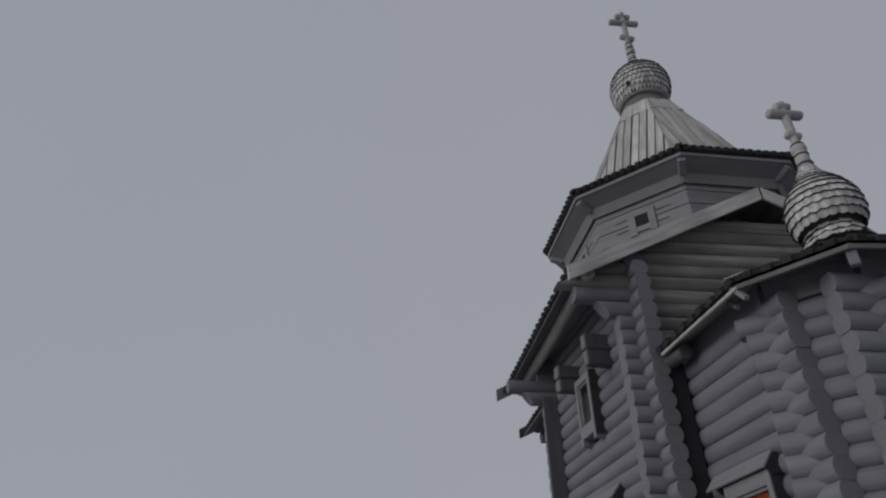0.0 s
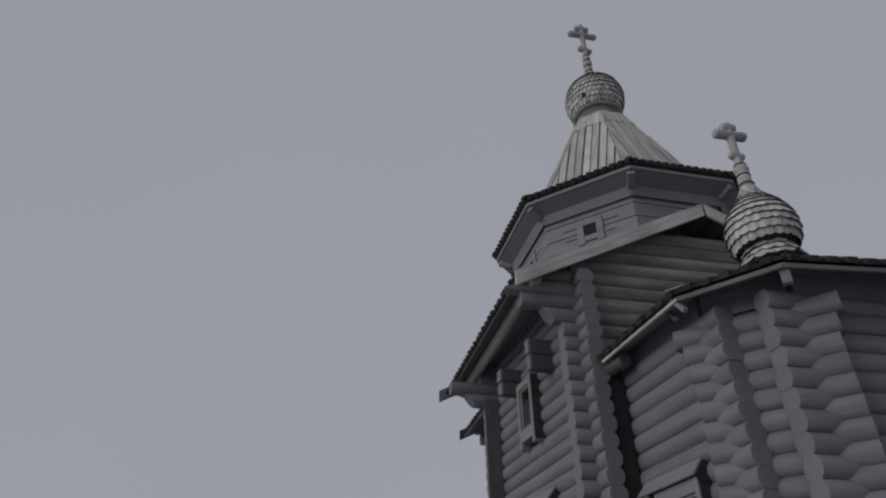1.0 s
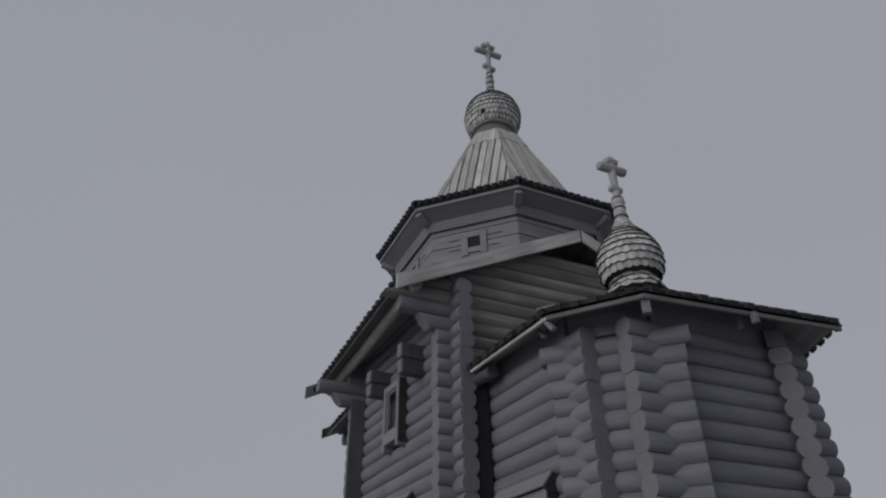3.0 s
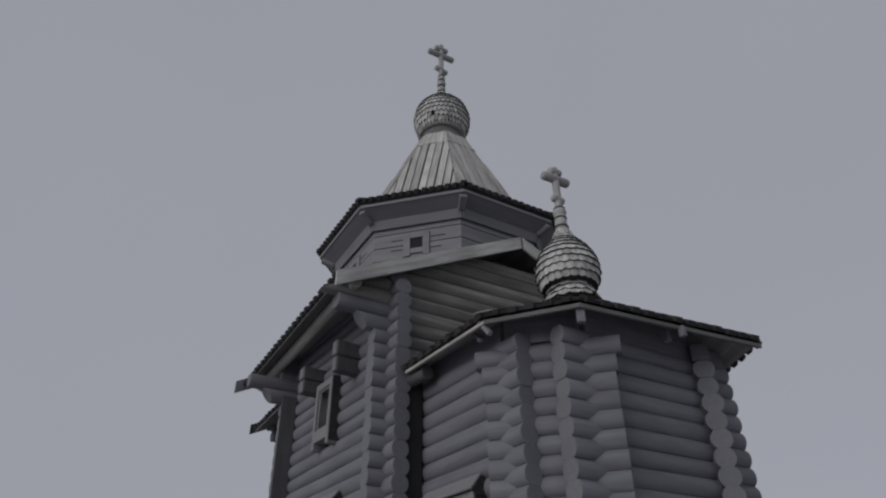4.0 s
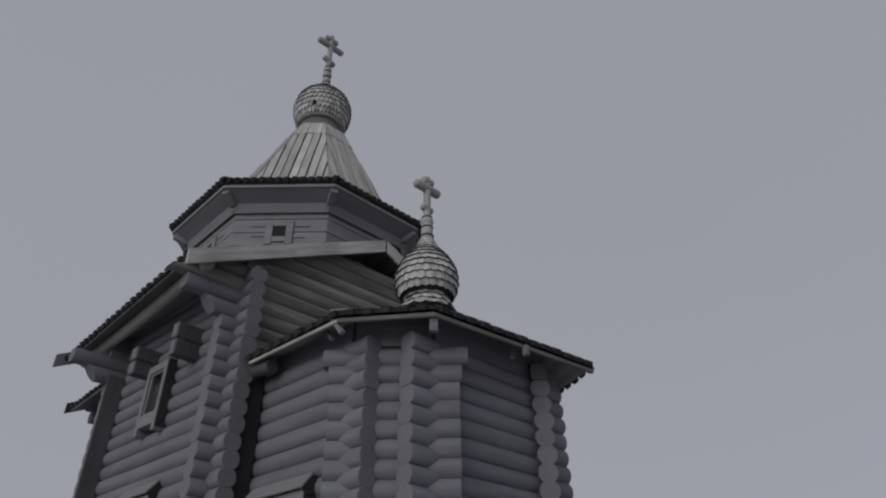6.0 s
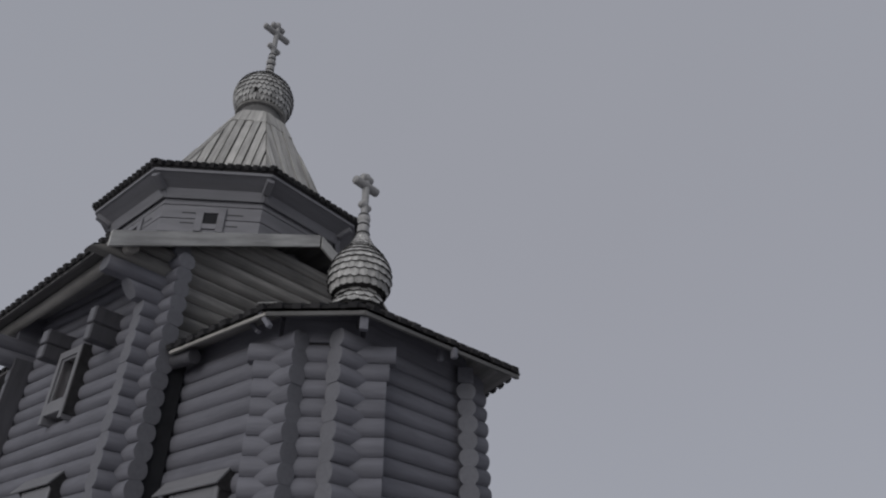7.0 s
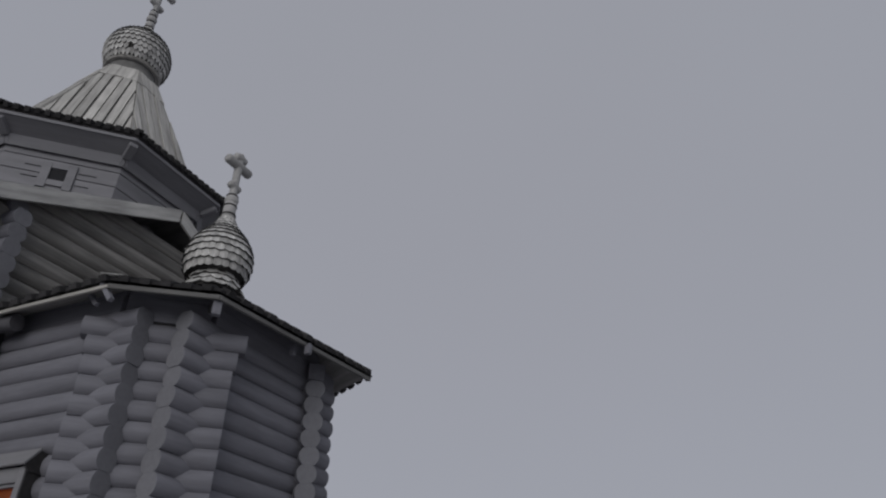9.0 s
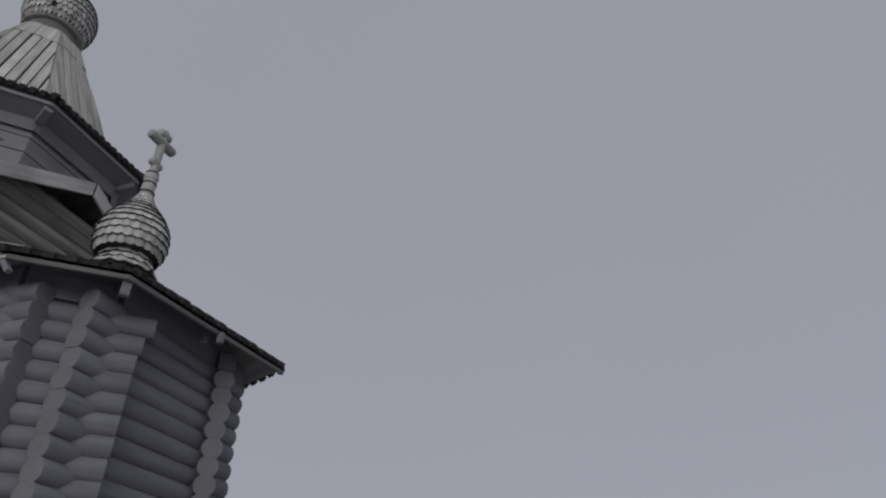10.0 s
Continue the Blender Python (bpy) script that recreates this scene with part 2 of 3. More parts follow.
def sheet(name, poly, thick, mat, parent, label=""):
    """A flat slab with the polygon as its upper face."""
    poly = [Vector(v) for v in poly]
    n = (poly[1] - poly[0]).cross(poly[2] - poly[0]).normalized()
    n = n if n.z > 0 else -n
    k = len(poly)
    u = (poly[1] - poly[0]).normalized()
    m = Matrix((u, n.cross(u), n)).transposed().to_4x4()
    m.translation = poly[0]
    inv = m.inverted()
    verts = [inv @ v for v in poly + [v - n * thick for v in poly]]
    bm = bmesh.new()
    bv = [bm.verts.new(v) for v in verts]
    bm.faces.new(bv[:k])
    bm.faces.new(list(reversed(bv[k:])))
    for j in range(k):
        bm.faces.new((bv[j], bv[k + j], bv[k + (j + 1) % k], bv[(j + 1) % k]))
    return part(name, bm, mat, parent, label, m)


def beam(parent, a, b, wide, high, mat, name="beam", label="", bevel=0.005):
    """A squared timber from a to b, its axis in the middle of its section."""
    a, b = Vector(a), Vector(b)
    x = (b - a).normalized()
    y = Vector((0, 0, 1)).cross(x)
    y = y.normalized() if y.length > 1e-6 else Vector((0, 1, 0))
    m = Matrix((x, y, x.cross(y))).transposed().to_4x4()
    m.translation = a
    return part(name, box_bm([(0, -wide / 2, -high / 2, (b - a).length, wide / 2, high / 2)], bevel), mat, parent, label, m)


def turned(profile, sides=24, turn=0.0):
    """A lathe-turned solid from (radius, z) pairs."""
    bm = bmesh.new()
    rings = [[bm.verts.new((r * math.cos(2 * math.pi * k / sides + radians(turn)), r * math.sin(2 * math.pi * k / sides + radians(turn)), z)) for k in range(sides)] for r, z in profile]
    for a, b in zip(rings, rings[1:]):
        for k in range(sides):
            f = bm.faces.new((a[k], a[(k + 1) % sides], b[(k + 1) % sides], b[k]))
            f.smooth = True
    bm.faces.new(list(reversed(rings[0])))
    bm.faces.new(rings[-1])
    return bm


# ---- ground ----
bm = bmesh.new()
bmesh.ops.create_grid(bm, x_segments=40, y_segments=40, size=2500)
for v in bm.verts:
    v.co.z = -0.02
ground = part("ground", bm, SNOW, None)
tagged(ground, "flat stony ground with thin patches of grey snow", "ground", kind="structure")

# ---- church ----
church = tagged(new("church"), "small log church, grey painted, with plank roofs and an octagonal tower", "church")

# plan of the wall axes
NX, NE, NW, WX = 2.11, -2.2, 0.888, 2.337
AX, AY, BX, BY = 1.525, -4.02, 0.93, -4.62
BASE = 0.35

# stone footing
part("footing", box_bm([(-WX - 0.12, NE - 0.2, -0.1, NX + 0.2, 3.3, BASE), (-AX - 0.15, BY - 0.15, -0.1, AX + 0.15, NE - 0.2, BASE)], 0.02), GRAVEL, church, "rough stone footing")

# nave walls
S0, H0 = 0.47, 0.5725
LONG, SOME, NONE = (0.54, 0.26), (0.1, 0.05), ()
log_wall(church, "south_wall", (-WX, NW), (-NX, NE), BASE, 6.5, S0, hole=(1.26, 1.78, 4.66, 5.31), tops=(NONE, NONE), short=6.22)
log_wall(church, "north_wall", (NX, NE), (NX, NW), BASE, 6.5, S0, tops=(NONE, NONE))
log_wall(church, "west_wall", (NX, NW), (-WX, NW), BASE, 6.2, H0 - 0.088, tops=((-0.2, 0.6, 0.36), (-0.2, 0.6, 0.36)), carved=(2,))
log_wall(church, "east_wall", (-NX, NE), (NX, NE), BASE, 6.1, H0, tops=(LONG, LONG), bare=4.9, carved=(1,))

# gable of the east wall, bare weathered logs
RIDGE, SLOPE, EAVE = 7.64, 0.498, 3.09
GY0, GY1 = -2.523, 1.97


def under(x):
    return RIDGE - SLOPE * abs(x)


gable = part("gable", box_bm([(-1.4, -0.04, 6.05, 1.4, 0.04, 6.75), (-0.6, -0.04, 6.75, 0.6, 0.04, 7.1)], 0), UNDER, church, "dark core of the gable", pose(0, NE, 0))
z = H0
while z < 6.08:
    z += PITCH_LOG
while z < 7.3:
    half = (RIDGE - 0.04 - z) / SLOPE
    if half > 0.3:
        me = log_mesh(2 * half, R_LOG, RAW_LOG, int(z * 100))
        for v in me.vertices:
            if v.co.x < 0.01:
                v.co.x += v.co.z / SLOPE
            elif v.co.x > 2 * half - 0.01:
                v.co.x -= v.co.z / SLOPE
        link("log", me, gable, pose(-half, 0, z))
    z += PITCH_LOG
bm = bmesh.new()
rings = [[bm.verts.new((x, y, z)) for x, z in ((-2.72, 5.87), (2.72, 5.87), (2.72, under(2.72) - 0.04), (0, RIDGE - 0.04), (-2.72, under(2.72) - 0.04))] for y in (-0.04, 0.04)]
bm.faces.new(rings[0])
bm.faces.new(rings[1][::-1])
for i in range(5):
    bm.faces.new((rings[0][i], rings[1][i], rings[1][(i + 1) % 5], rings[0][(i + 1) % 5]))
part("gable_back", bm, LOG, church, "boarded west gable", pose(0, NW, 0))


def raked(name, s, far, y, z, slope, high, mat, label):
    """A board along one half of a gable, from the ridge line down to a plumb-cut end."""
    along = Vector((s, 0, -slope)).normalized()
    m = Matrix((along, Vector((0, 1, 0)), along.cross(Vector((0, 1, 0))))).transposed().to_4x4()
    m.translation = Vector((0, y, z))
    inv = m.inverted()
    bm = bmesh.new()
    ends = []
    for x in (0.02, far):
        ends.append([bm.verts.new(inv @ Vector((s * x, y + dy, z - slope * x + dz))) for dy, dz in ((-0.02, -high / 2), (0.02, -high / 2), (0.02, high / 2), (-0.02, high / 2))])
    for i in range(4):
        j = (i + 1) % 4
        bm.faces.new((ends[0][i], ends[0][j], ends[1][j], ends[1][i]))
    bm.faces.new(ends[0])
    bm.faces.new(ends[1][::-1])
    bmesh.ops.recalc_face_normals(bm, faces=bm.faces)
    bmesh.ops.bevel(bm, geom=list(bm.edges), offset=0.004, segments=1, affect="EDGES")
    return part(name, bm, mat, church, label, m)


# nave roof
roof = sheet("nave_roof", [(-EAVE + 0.05, GY0 + 0.06, under(EAVE - 0.05)), (-EAVE + 0.05, GY1 - 0.06, under(EAVE - 0.05)), (0, GY1 - 0.06, RIDGE), (0, GY0 + 0.06, RIDGE)], 0.03, SHADED_SHEATH, church, "sheathing of the roof slope, darkened in colour for the eave's shade")
planked(roof, [(-EAVE, GY0, under(EAVE) + 0.01), (-EAVE, GY1, under(EAVE) + 0.01), (0, GY1, RIDGE + 0.01), (0, GY0, RIDGE + 0.01)], 0.09, 0.03, DARK, lift=0.03, ragged=0.02, teeth=0.03)
roof = sheet("nave_roof", [(EAVE - 0.05, GY0 + 0.06, under(EAVE - 0.05)), (EAVE - 0.05, GY1 - 0.06, under(EAVE - 0.05)), (0, GY1 - 0.06, RIDGE), (0, GY0 + 0.06, RIDGE)], 0.03, SHADED_SHEATH, church, "sheathing of the roof slope, darkened in colour for the eave's shade")
planked(roof, [(EAVE, GY0, under(EAVE) + 0.01), (EAVE, GY1, under(EAVE) + 0.01), (0, GY1, RIDGE + 0.01), (0, GY0, RIDGE + 0.01)], 0.18, 0.03, DARK, lift=0.03, ragged=0.02, teeth=0.03)
for s in (-1, 1):
    # rake boards with plumb-cut ends, and purlins
    raked("rake_board", s, 3.11 if s < 0 else 1.25, GY0 - 0.02, RIDGE - 0.06, SLOPE, 0.222, FASCIA, "broad pale rake board")
    # west boards: the shade on their inner side is put into the grey
    raked("rake_board", s, 3.22, GY1 + 0.02, RIDGE + 0.04, SLOPE, 0.222, LOG, "broad rake board, grey for the shade on its inner side")
    lay_log(church, (s * 2.77, GY0 + 0.1, under(2.77) - 0.125), (s * 2.77, GY1 - 0.05, under(2.77) - 0.125), 0.085, PURLIN, "purlin")
    sheet("soffit", [(s * 2.75, NE, under(2.75) - 0.035), (s * 2.75, GY1 - 0.06, under(2.75) - 0.035), (s * 2.0, GY1 - 0.06, under(2.0) - 0.035), (s * 2.0, NE, under(2.0) - 0.035)], 0.02, LIT_SOFFIT, church, "sheathing between wall and purlin, its lighter grey standing for light")

# consoles on the south wall: stacked log ends
for x, y, wide, reach, z0, z1 in ((-2.17, -1.384, 0.142, 0.46, 5.237, 5.708), (-2.256, -0.211, 0.167, 0.45, 5.3, 5.72)):
    console = part("console", box_bm([(-reach + 0.03, -wide / 2 + 0.02, z0 + 0.02, -0.03, wide / 2 - 0.02, z1 - 0.02)], 0), UNDER, church, "stacked squared log ends under the eave", pose(x, y, 0, 0, 0, 4.2))
    mid = (z0 + z1) / 2
    for a, b, more in ((z0, mid - 0.004, 0.0), (mid + 0.004, z1, 0.012)):
        # shade is painted on the sides; the south ends keep the sawn tone
        block = part("log_end", box_bm([(-reach - more, -wide / 2 - more / 2, a, -0.02, wide / 2 + more / 2, b)], 0.018), SHADE_WOOD, console)
        block.data.materials.append(END)
        for f in block.data.polygons:
            f.material_index = int(f.normal.x < -0.9)

# planed board over the log ends of the west corner, its grey darkened for shade
part("corner_board", box_bm([(-WX - 0.35, NW - 0.16, BASE, -WX - 0.09, NW - 0.125, 5.6)], 0.005), SHADE_WOOD, church, "dark grey planed corner board over the log ends")

# added post between nave and apse; its near-black stands for the corner's shade
part("corner_board", box_bm([(-2.0, NE - 0.27, BASE, -1.775, NE - 0.14, 4.86)], 0.006), VOID, church, "near-black upright post standing for the deep shade of the inner corner")

# lower west part
for p, q, nm in (((-1.6, 3.2), (-1.6, NW), "south_wall"), ((1.6, NW), (1.6, 3.2), "north_wall")):
    log_wall(church, nm, p, q, BASE, 6.0, S0, tops=(SOME, NONE))
log_wall(church, "west_wall", (1.6, 3.2), (-1.6, 3.2), BASE, 5.95, H0, tops=((0.3, 0.2), (0.3, 0.2)))
for s in (-1, 1):
    e0, zr, ze, yw = 2.45, 6.9, 5.76, 3.27
    roof = sheet("west_roof", [(s * e0, NW + 0.83, ze), (s * e0, yw - 0.03, ze), (0, yw - 0.03, zr), (0, NW + 0.83, zr)], 0.03, SHADED_SHEATH, church, "dark sheathing of the lower roof")
    planked(roof, [(s * (e0 + 0.03), NW + 0.85, ze + 0.0), (s * (e0 + 0.03), yw, ze + 0.0), (0, yw, zr + 0.01), (0, NW + 0.85, zr + 0.01)], 0.09, 0.03, DARK, lift=0.03, ragged=0.02, teeth=0.03)
    raked("rake_board", s, 2.53, yw + 0.03, zr + 0.06, 0.465, 0.19, DARK, "dark rake board of the lower roof")

# ---- apse ----
CX, CY = 0.93, -4.63
FX = 1.66
FLARE = (0.1, 0.03)
S1, H1 = 0.437, 0.5395
log_wall(church, "apse_wall", (-FX, NE - 0.12), (-AX, AY), BASE, 4.8, S1, ext=0.0, ext2=0.28, hole=(0.6, 1.3, 2.3, 3.14), tops=(NONE, NONE))
log_wall(church, "apse_wall", (-AX, AY), (-BX, BY), BASE, 4.8, H1, ext=0.25, ext2=0.31, tops=(FLARE, FLARE), uneven=0.008)
log_wall(church, "apse_wall", (-BX, BY), (CX, CY), BASE, 4.8, S1, ext=0.36, ext2=0.38, tops=(NONE, NONE), uneven=0.008)
log_wall(church, "apse_wall", (CX, CY), (AX, AY), BASE, 4.8, H1, ext=0.36, tops=(NONE, FLARE), uneven=0.008)
log_wall(church, "apse_wall", (AX, AY), (FX, NE - 0.12), BASE, 4.8, S1, ext=0.36, ext2=0.0, tops=(NONE, NONE))

for p, q, top in (((-FX, NE), (-AX, AY), 5.1), ((-AX, AY), (-BX, BY), 5.14), ((-BX, BY), (CX, CY), 5.22), ((CX, CY), (AX, AY), 5.12), ((AX, AY), (FX, NE), 5.1)):
    # squared plates that close the wall up to the roof
    d = (Vector(q) - Vector(p)).normalized()
    far = Vector(q) + d * (0.36 if q == (CX, CY) else 0.0)
    beam(church, (*p, 4.9), (*far, 4.9), 0.17, 0.27, LOG, "wall_plate")
    beam(church, (*p, (5.04 + top) / 2), (*q, (5.04 + top) / 2), 0.16, top - 5.04, LOG, "wall_plate")
turn_back = (Vector((CX, CY)) - Vector((AX, AY))).normalized()
beam(church, (CX, CY, 4.87), (CX + 0.33 * turn_back.x, CY + 0.33 * turn_back.y, 4.87), 0.2, 0.21, LOG, "wall_plate")
# eave log in the darkened tone, for the shade it lies in
lay_log(church, (-1.95, NE - 0.2, 4.86), (-1.9, -2.85, 4.84), 0.09, SHADE_WOOD, "eave_log")
# unseen slab added to keep the inner lamp's light off the eaves
part("apse_ceiling", box_bm([(-1.4, -3.9, 4.3, 1.4, NE, 4.36), (-0.85, -4.5, 4.3, 0.85, -3.9, 4.36)], 0), SHADED_SHEATH, church)

ZE, ZT = 4.93, 5.95
RIM = [(-2.138, -2.555), (-2.016, -4.259), (-1.325, -5.104), (1.32, -5.342), (1.783, -4.26), (2.1, -2.55)]
TOP, TOPB = (0, -3.55, ZT), (0, -2.3, ZT)
faces = [[RIM[0], RIM[1], TOP, TOPB], [RIM[1], RIM[2], TOP], [RIM[2], RIM[3], TOP], [RIM[3], RIM[4], TOP], [RIM[4], RIM[5], TOPB, TOP]]
for f in faces:
    poly = [Vector((*c, ZE)) if len(c) == 2 else Vector(c) for c in f]
    inner = [v + (Vector((0, -3.4, v.z)) - v).normalized() * (0.06 if f[0][0] < 1 else 0.14) if i < 2 else v for i, v in enumerate(poly)]
    roof = sheet("apse_roof", inner, 0.03, LIT_APSE_SHEATH, church, "sheathing of the apse roof, lightened in colour under the eave")
    planked(roof, [v + Vector((0, 0, 0.005)) for v in poly], 0.1, 0.034, DARK, lift=0.026, ragged=0.02, teeth=0.05)
    a, b = poly[0], poly[1]
    c = Vector((0, -3.4, ZE))
    a2, b2 = a.lerp(c, 0.03), b.lerp(c, 0.03)
    if a.x < 1:
        beam(church, a2 - Vector((0, 0, 0.03)), b2 - Vector((0, 0, 0.03)), 0.035, 0.036 if b.x < -1.5 else 0.05, PURLIN if b.x < -1.5 else EDGE, "eave_board", "thin weathered eave board")
for a, b, w in (((-1.93, -4.1, 4.98), (-1.93, -4.3, 4.74), 0.055), ((-1.82, -3.8, 4.98), (-1.82, -3.95, 4.83), 0.05)):
    beam(church, a, b, w, 0.05, LOG, "corner_block", "short slanted block under the eave corner")
for x, y in RIM[2:3]:
    # a short hanging block under each corner of the eave
    c = Vector((x, y, 0))
    inward = (Vector((0, -3.4, 0)) - c).normalized()
    m = Matrix((inward, Vector((0, 0, 1)).cross(inward), Vector((0, 0, 1)))).transposed().to_4x4()
    m.translation = c + Vector((0, 0, ZE))
    part("corner_block", box_bm([(0.1, -0.045, -0.2, 0.17, 0.045, 0.0)], 0.006), LOG, church, "short block hanging under the eave corner", m)
    beam(church, c + inward * 0.17 + Vector((0, 0, ZE - 0.06)), c + inward * 0.8 + Vector((0, 0, ZE + 0.14)), 0.08, 0.1, SHADED_SHEATH, "rafter_end")

part("eave_block", box_bm([(-0.03, -0.035, -0.15, 0.03, 0.035, -0.02)], 0.006), LOG, church, "short block hanging under the eave", pose(0.05, -5.2, ZE))
part("eave_block", box_bm([(-0.03, -0.035, -0.12, 0.03, 0.035, 0.03)], 0.006), LOG, church, "short block hanging under the eave", pose(0.05, -4.98, ZE))
beam(church, (-2.03, -4.17, ZE + 0.085), (-1.9, -4.34, ZE + 0.085), 0.06, 0.015, FASCIA, "lath", "short pale lath on the apse roof")

# ---- tower ----
ZO, DRUM = 8.63, 1.88


def ring(ap, z, k, turn=23.3):
    r = ap / math.cos(radians(22.5))
    a = radians(45 * k + turn)
    return Vector((r * math.cos(a), r * math.sin(a), z))


drum = part("tower_drum", turned([(r / math.cos(radians(22.5)), z) for r, z in ((1.8, 5.9), (1.8, 8.25), (1.86, 8.36), (1.86, 8.75), (1.7, 8.9))], 8, 23.3), UNDER, church, "dark core of the octagonal drum")
for k in range(8):
    # boards of one face, from the nave roof up to the flare
    a, b = ring(DRUM, 0, k), ring(DRUM, 0, k + 1)
    d = (b - a).normalized()
    side = Vector((0, 0, 1)).cross(d)
    z = 6.0
    while z < 8.2:
        top = min(z + 0.265, 8.27)
        m = Matrix((d, side, Vector((0, 0, 1)))).transposed().to_4x4()
        m.translation = a + Vector((0, 0, z))
        part("board", box_bm([(0.0, 0, 0, (b - a).length, 0.045, top - z - 0.014)], 0.004), BOARD, drum, "", m)
        z = top
    # flare, soffit and eave board
    for (p0, z0), (p1, z1), nm, t in (((1.905, 8.225), (1.972, 8.375), "flare_board", 0.03), ((1.965, 8.385), (2.235, 8.535), "soffit_board", 0.02)):
        sheet(nm, [ring(p0, z0, k), ring(p0, z0, k + 1), ring(p1, z1, k + 1), ring(p1, z1, k)], t, BOARD, drum)
    beam(drum, ring(2.235, 8.535, k), ring(2.235, 8.535, k + 1), 0.03, 0.06, BOARD, "eave_board")
    beam(drum, ring(1.97, 8.35, k), ring(2.2, 8.47, k), 0.13, 0.11, BOARD, "bracket", "", 0.015)
    beam(drum, ring(1.9, 8.25, k), ring(1.96, 8.38, k), 0.12, 0.07, BOARD, "hip_strip")
    beam(church, ring(2.315, ZO + 0.03, k), ring(1.8, 8.98, k), 0.1, 0.05, DARK, "hip_cap")
    skirt = sheet("tower_skirt_roof", [ring(2.26, ZO - 0.035, k), ring(2.26, ZO - 0.035, k + 1), ring(1.8, 8.92, k + 1), ring(1.8, 8.92, k)], 0.025, DARK, church, "dark sheathing of the tower skirt")
    planked(skirt, [ring(2.295, ZO - 0.045, k), ring(2.295, ZO - 0.045, k + 1), ring(1.8, 8.935, k + 1), ring(1.8, 8.935, k)], 0.069, 0.03, DARK, lift=0.055, ragged=0.012, teeth=0.05)
    tent = sheet("tent_roof", [ring(1.69, 8.95, k), ring(1.69, 8.95, k + 1), ring(0.53, 11.55, k + 1), ring(0.53, 11.55, k)], 0.03, UNDER, church, "backing of the tent roof, near-black for shade in the plank gaps")
    planked(tent, [ring(1.71, 8.95, k), ring(1.71, 8.95, k + 1), ring(0.545, 11.56, k + 1), ring(0.545, 11.56, k)], 0.165, 0.03, TENT, lift=0.012, gap=0.03)
    cap = sheet("tent_collar", [ring(0.765, 11.1, k), ring(0.765, 11.1, k + 1), ring(0.555, 11.56, k + 1), ring(0.555, 11.56, k)], 0.01, UNDER, church)
    planked(cap, [ring(0.795, 11.06, k), ring(0.795, 11.06, k + 1), ring(0.565, 11.57, k + 1), ring(0.565, 11.57, k)], 0.12, 0.02, TENT, lift=0.008, ragged=0.05)

# ---- domes ----
def shingle_mesh(w, wt, long, t, point):
    """A pointed shingle: x up the slope from its tip, z outwards; its lower edges are end grain, darkened further for
    the shade under each course.
    """
    shape = [(-w * 0.5, point * long), (-w * 0.3, 0.46 * point * long), (-w * 0.06, 0.0), (w * 0.06, 0.0), (w * 0.3, 0.46 * point * long), (w * 0.5, point * long), (wt * 0.5, long), (-wt * 0.5, long)]
    k = len(shape)
    verts = [(y, x, 0) for x, y in shape] + [(y, x, t) for x, y in shape]
    fs = [tuple(range(k)), tuple(reversed(range(k, 2 * k)))] + [(k + j, k + (j + 1) % k, (j + 1) % k, j) for j in range(k)]
    me = to_mesh("shingle", verts, fs, SHINGLE)
    me.materials.append(GRAIN_SHADE)
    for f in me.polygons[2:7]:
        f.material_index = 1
    return me


def clad(core, profile, rows, count, shingle_long, loose, out=0.034, point=0.24, lost=()):
    """Rows of shingles up a turned profile, each course half a width on from the one below. lost: gaps as (course, angle, half width in degrees)."""
    zs = np.array([z for r, z in profile])
    rs = np.array([r for r, z in profile])
    length = np.concatenate([[0], np.cumsum(np.hypot(np.diff(rs), np.diff(zs)))])
    far_verts, far_faces = [], []
    for i in range(rows):
        s = length[-1] * i / rows
        r0, z0 = np.interp(s, length, rs), np.interp(s, length, zs)
        e = min(length[-1], s + shingle_long)
        r1, z1 = np.interp(e, length, rs), np.interp(e, length, zs)
        up = Vector((r1 - r0, 0, z1 - z0))
        long = max(up.length, 0.04)
        me = shingle_mesh(2 * math.pi * max(r0 + out, 0.03) / count * 1.01, 2 * math.pi * max(r1, 0.02) / count, long, 0.02, point)
        x = up.normalized()
        n = x.cross(Vector((0, 1, 0)))
        n = -n if n.x < -1e-6 else n
        m = Matrix((x, n.cross(x), n)).transposed().to_4x4()
        m.translation = Vector((r0, 0, z0)) + n * out
        for j in range(count):
            rot = Matrix.Rotation(2 * math.pi * (j + 0.5 * (i % 2)) / count, 4, "Z")
            if any(i == row and abs(360 * (j + 0.5 * (i % 2)) / count - angle) < wide for row, angle, wide in lost):
                continue
            tilt = Matrix.Rotation(math.atan2(out, long) + random.uniform(-0.02, 0.05) + random.uniform(0, loose), 4, "Y")
            skew = Matrix.Rotation(random.uniform(-1, 1) * (0.04 + loose * 0.8), 4, "Z")
            place = rot @ m @ tilt @ skew @ Matrix.Translation((random.uniform(-0.01, 0.01), 0, 0))
            if rows * count > 300 and place.translation.y > 0.1:
                # the north-west side of a large bulb, joined
                first = len(far_verts)
                far_verts.extend(tuple(place @ v.co) for v in me.vertices)
                far_faces.extend(tuple(first + k for k in f.vertices) for f in me.polygons)
            else:
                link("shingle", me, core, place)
    if far_verts:
        tagged(link("shingles", to_mesh("shingles", far_verts, far_faces, SHINGLE), core), kind="stuff")


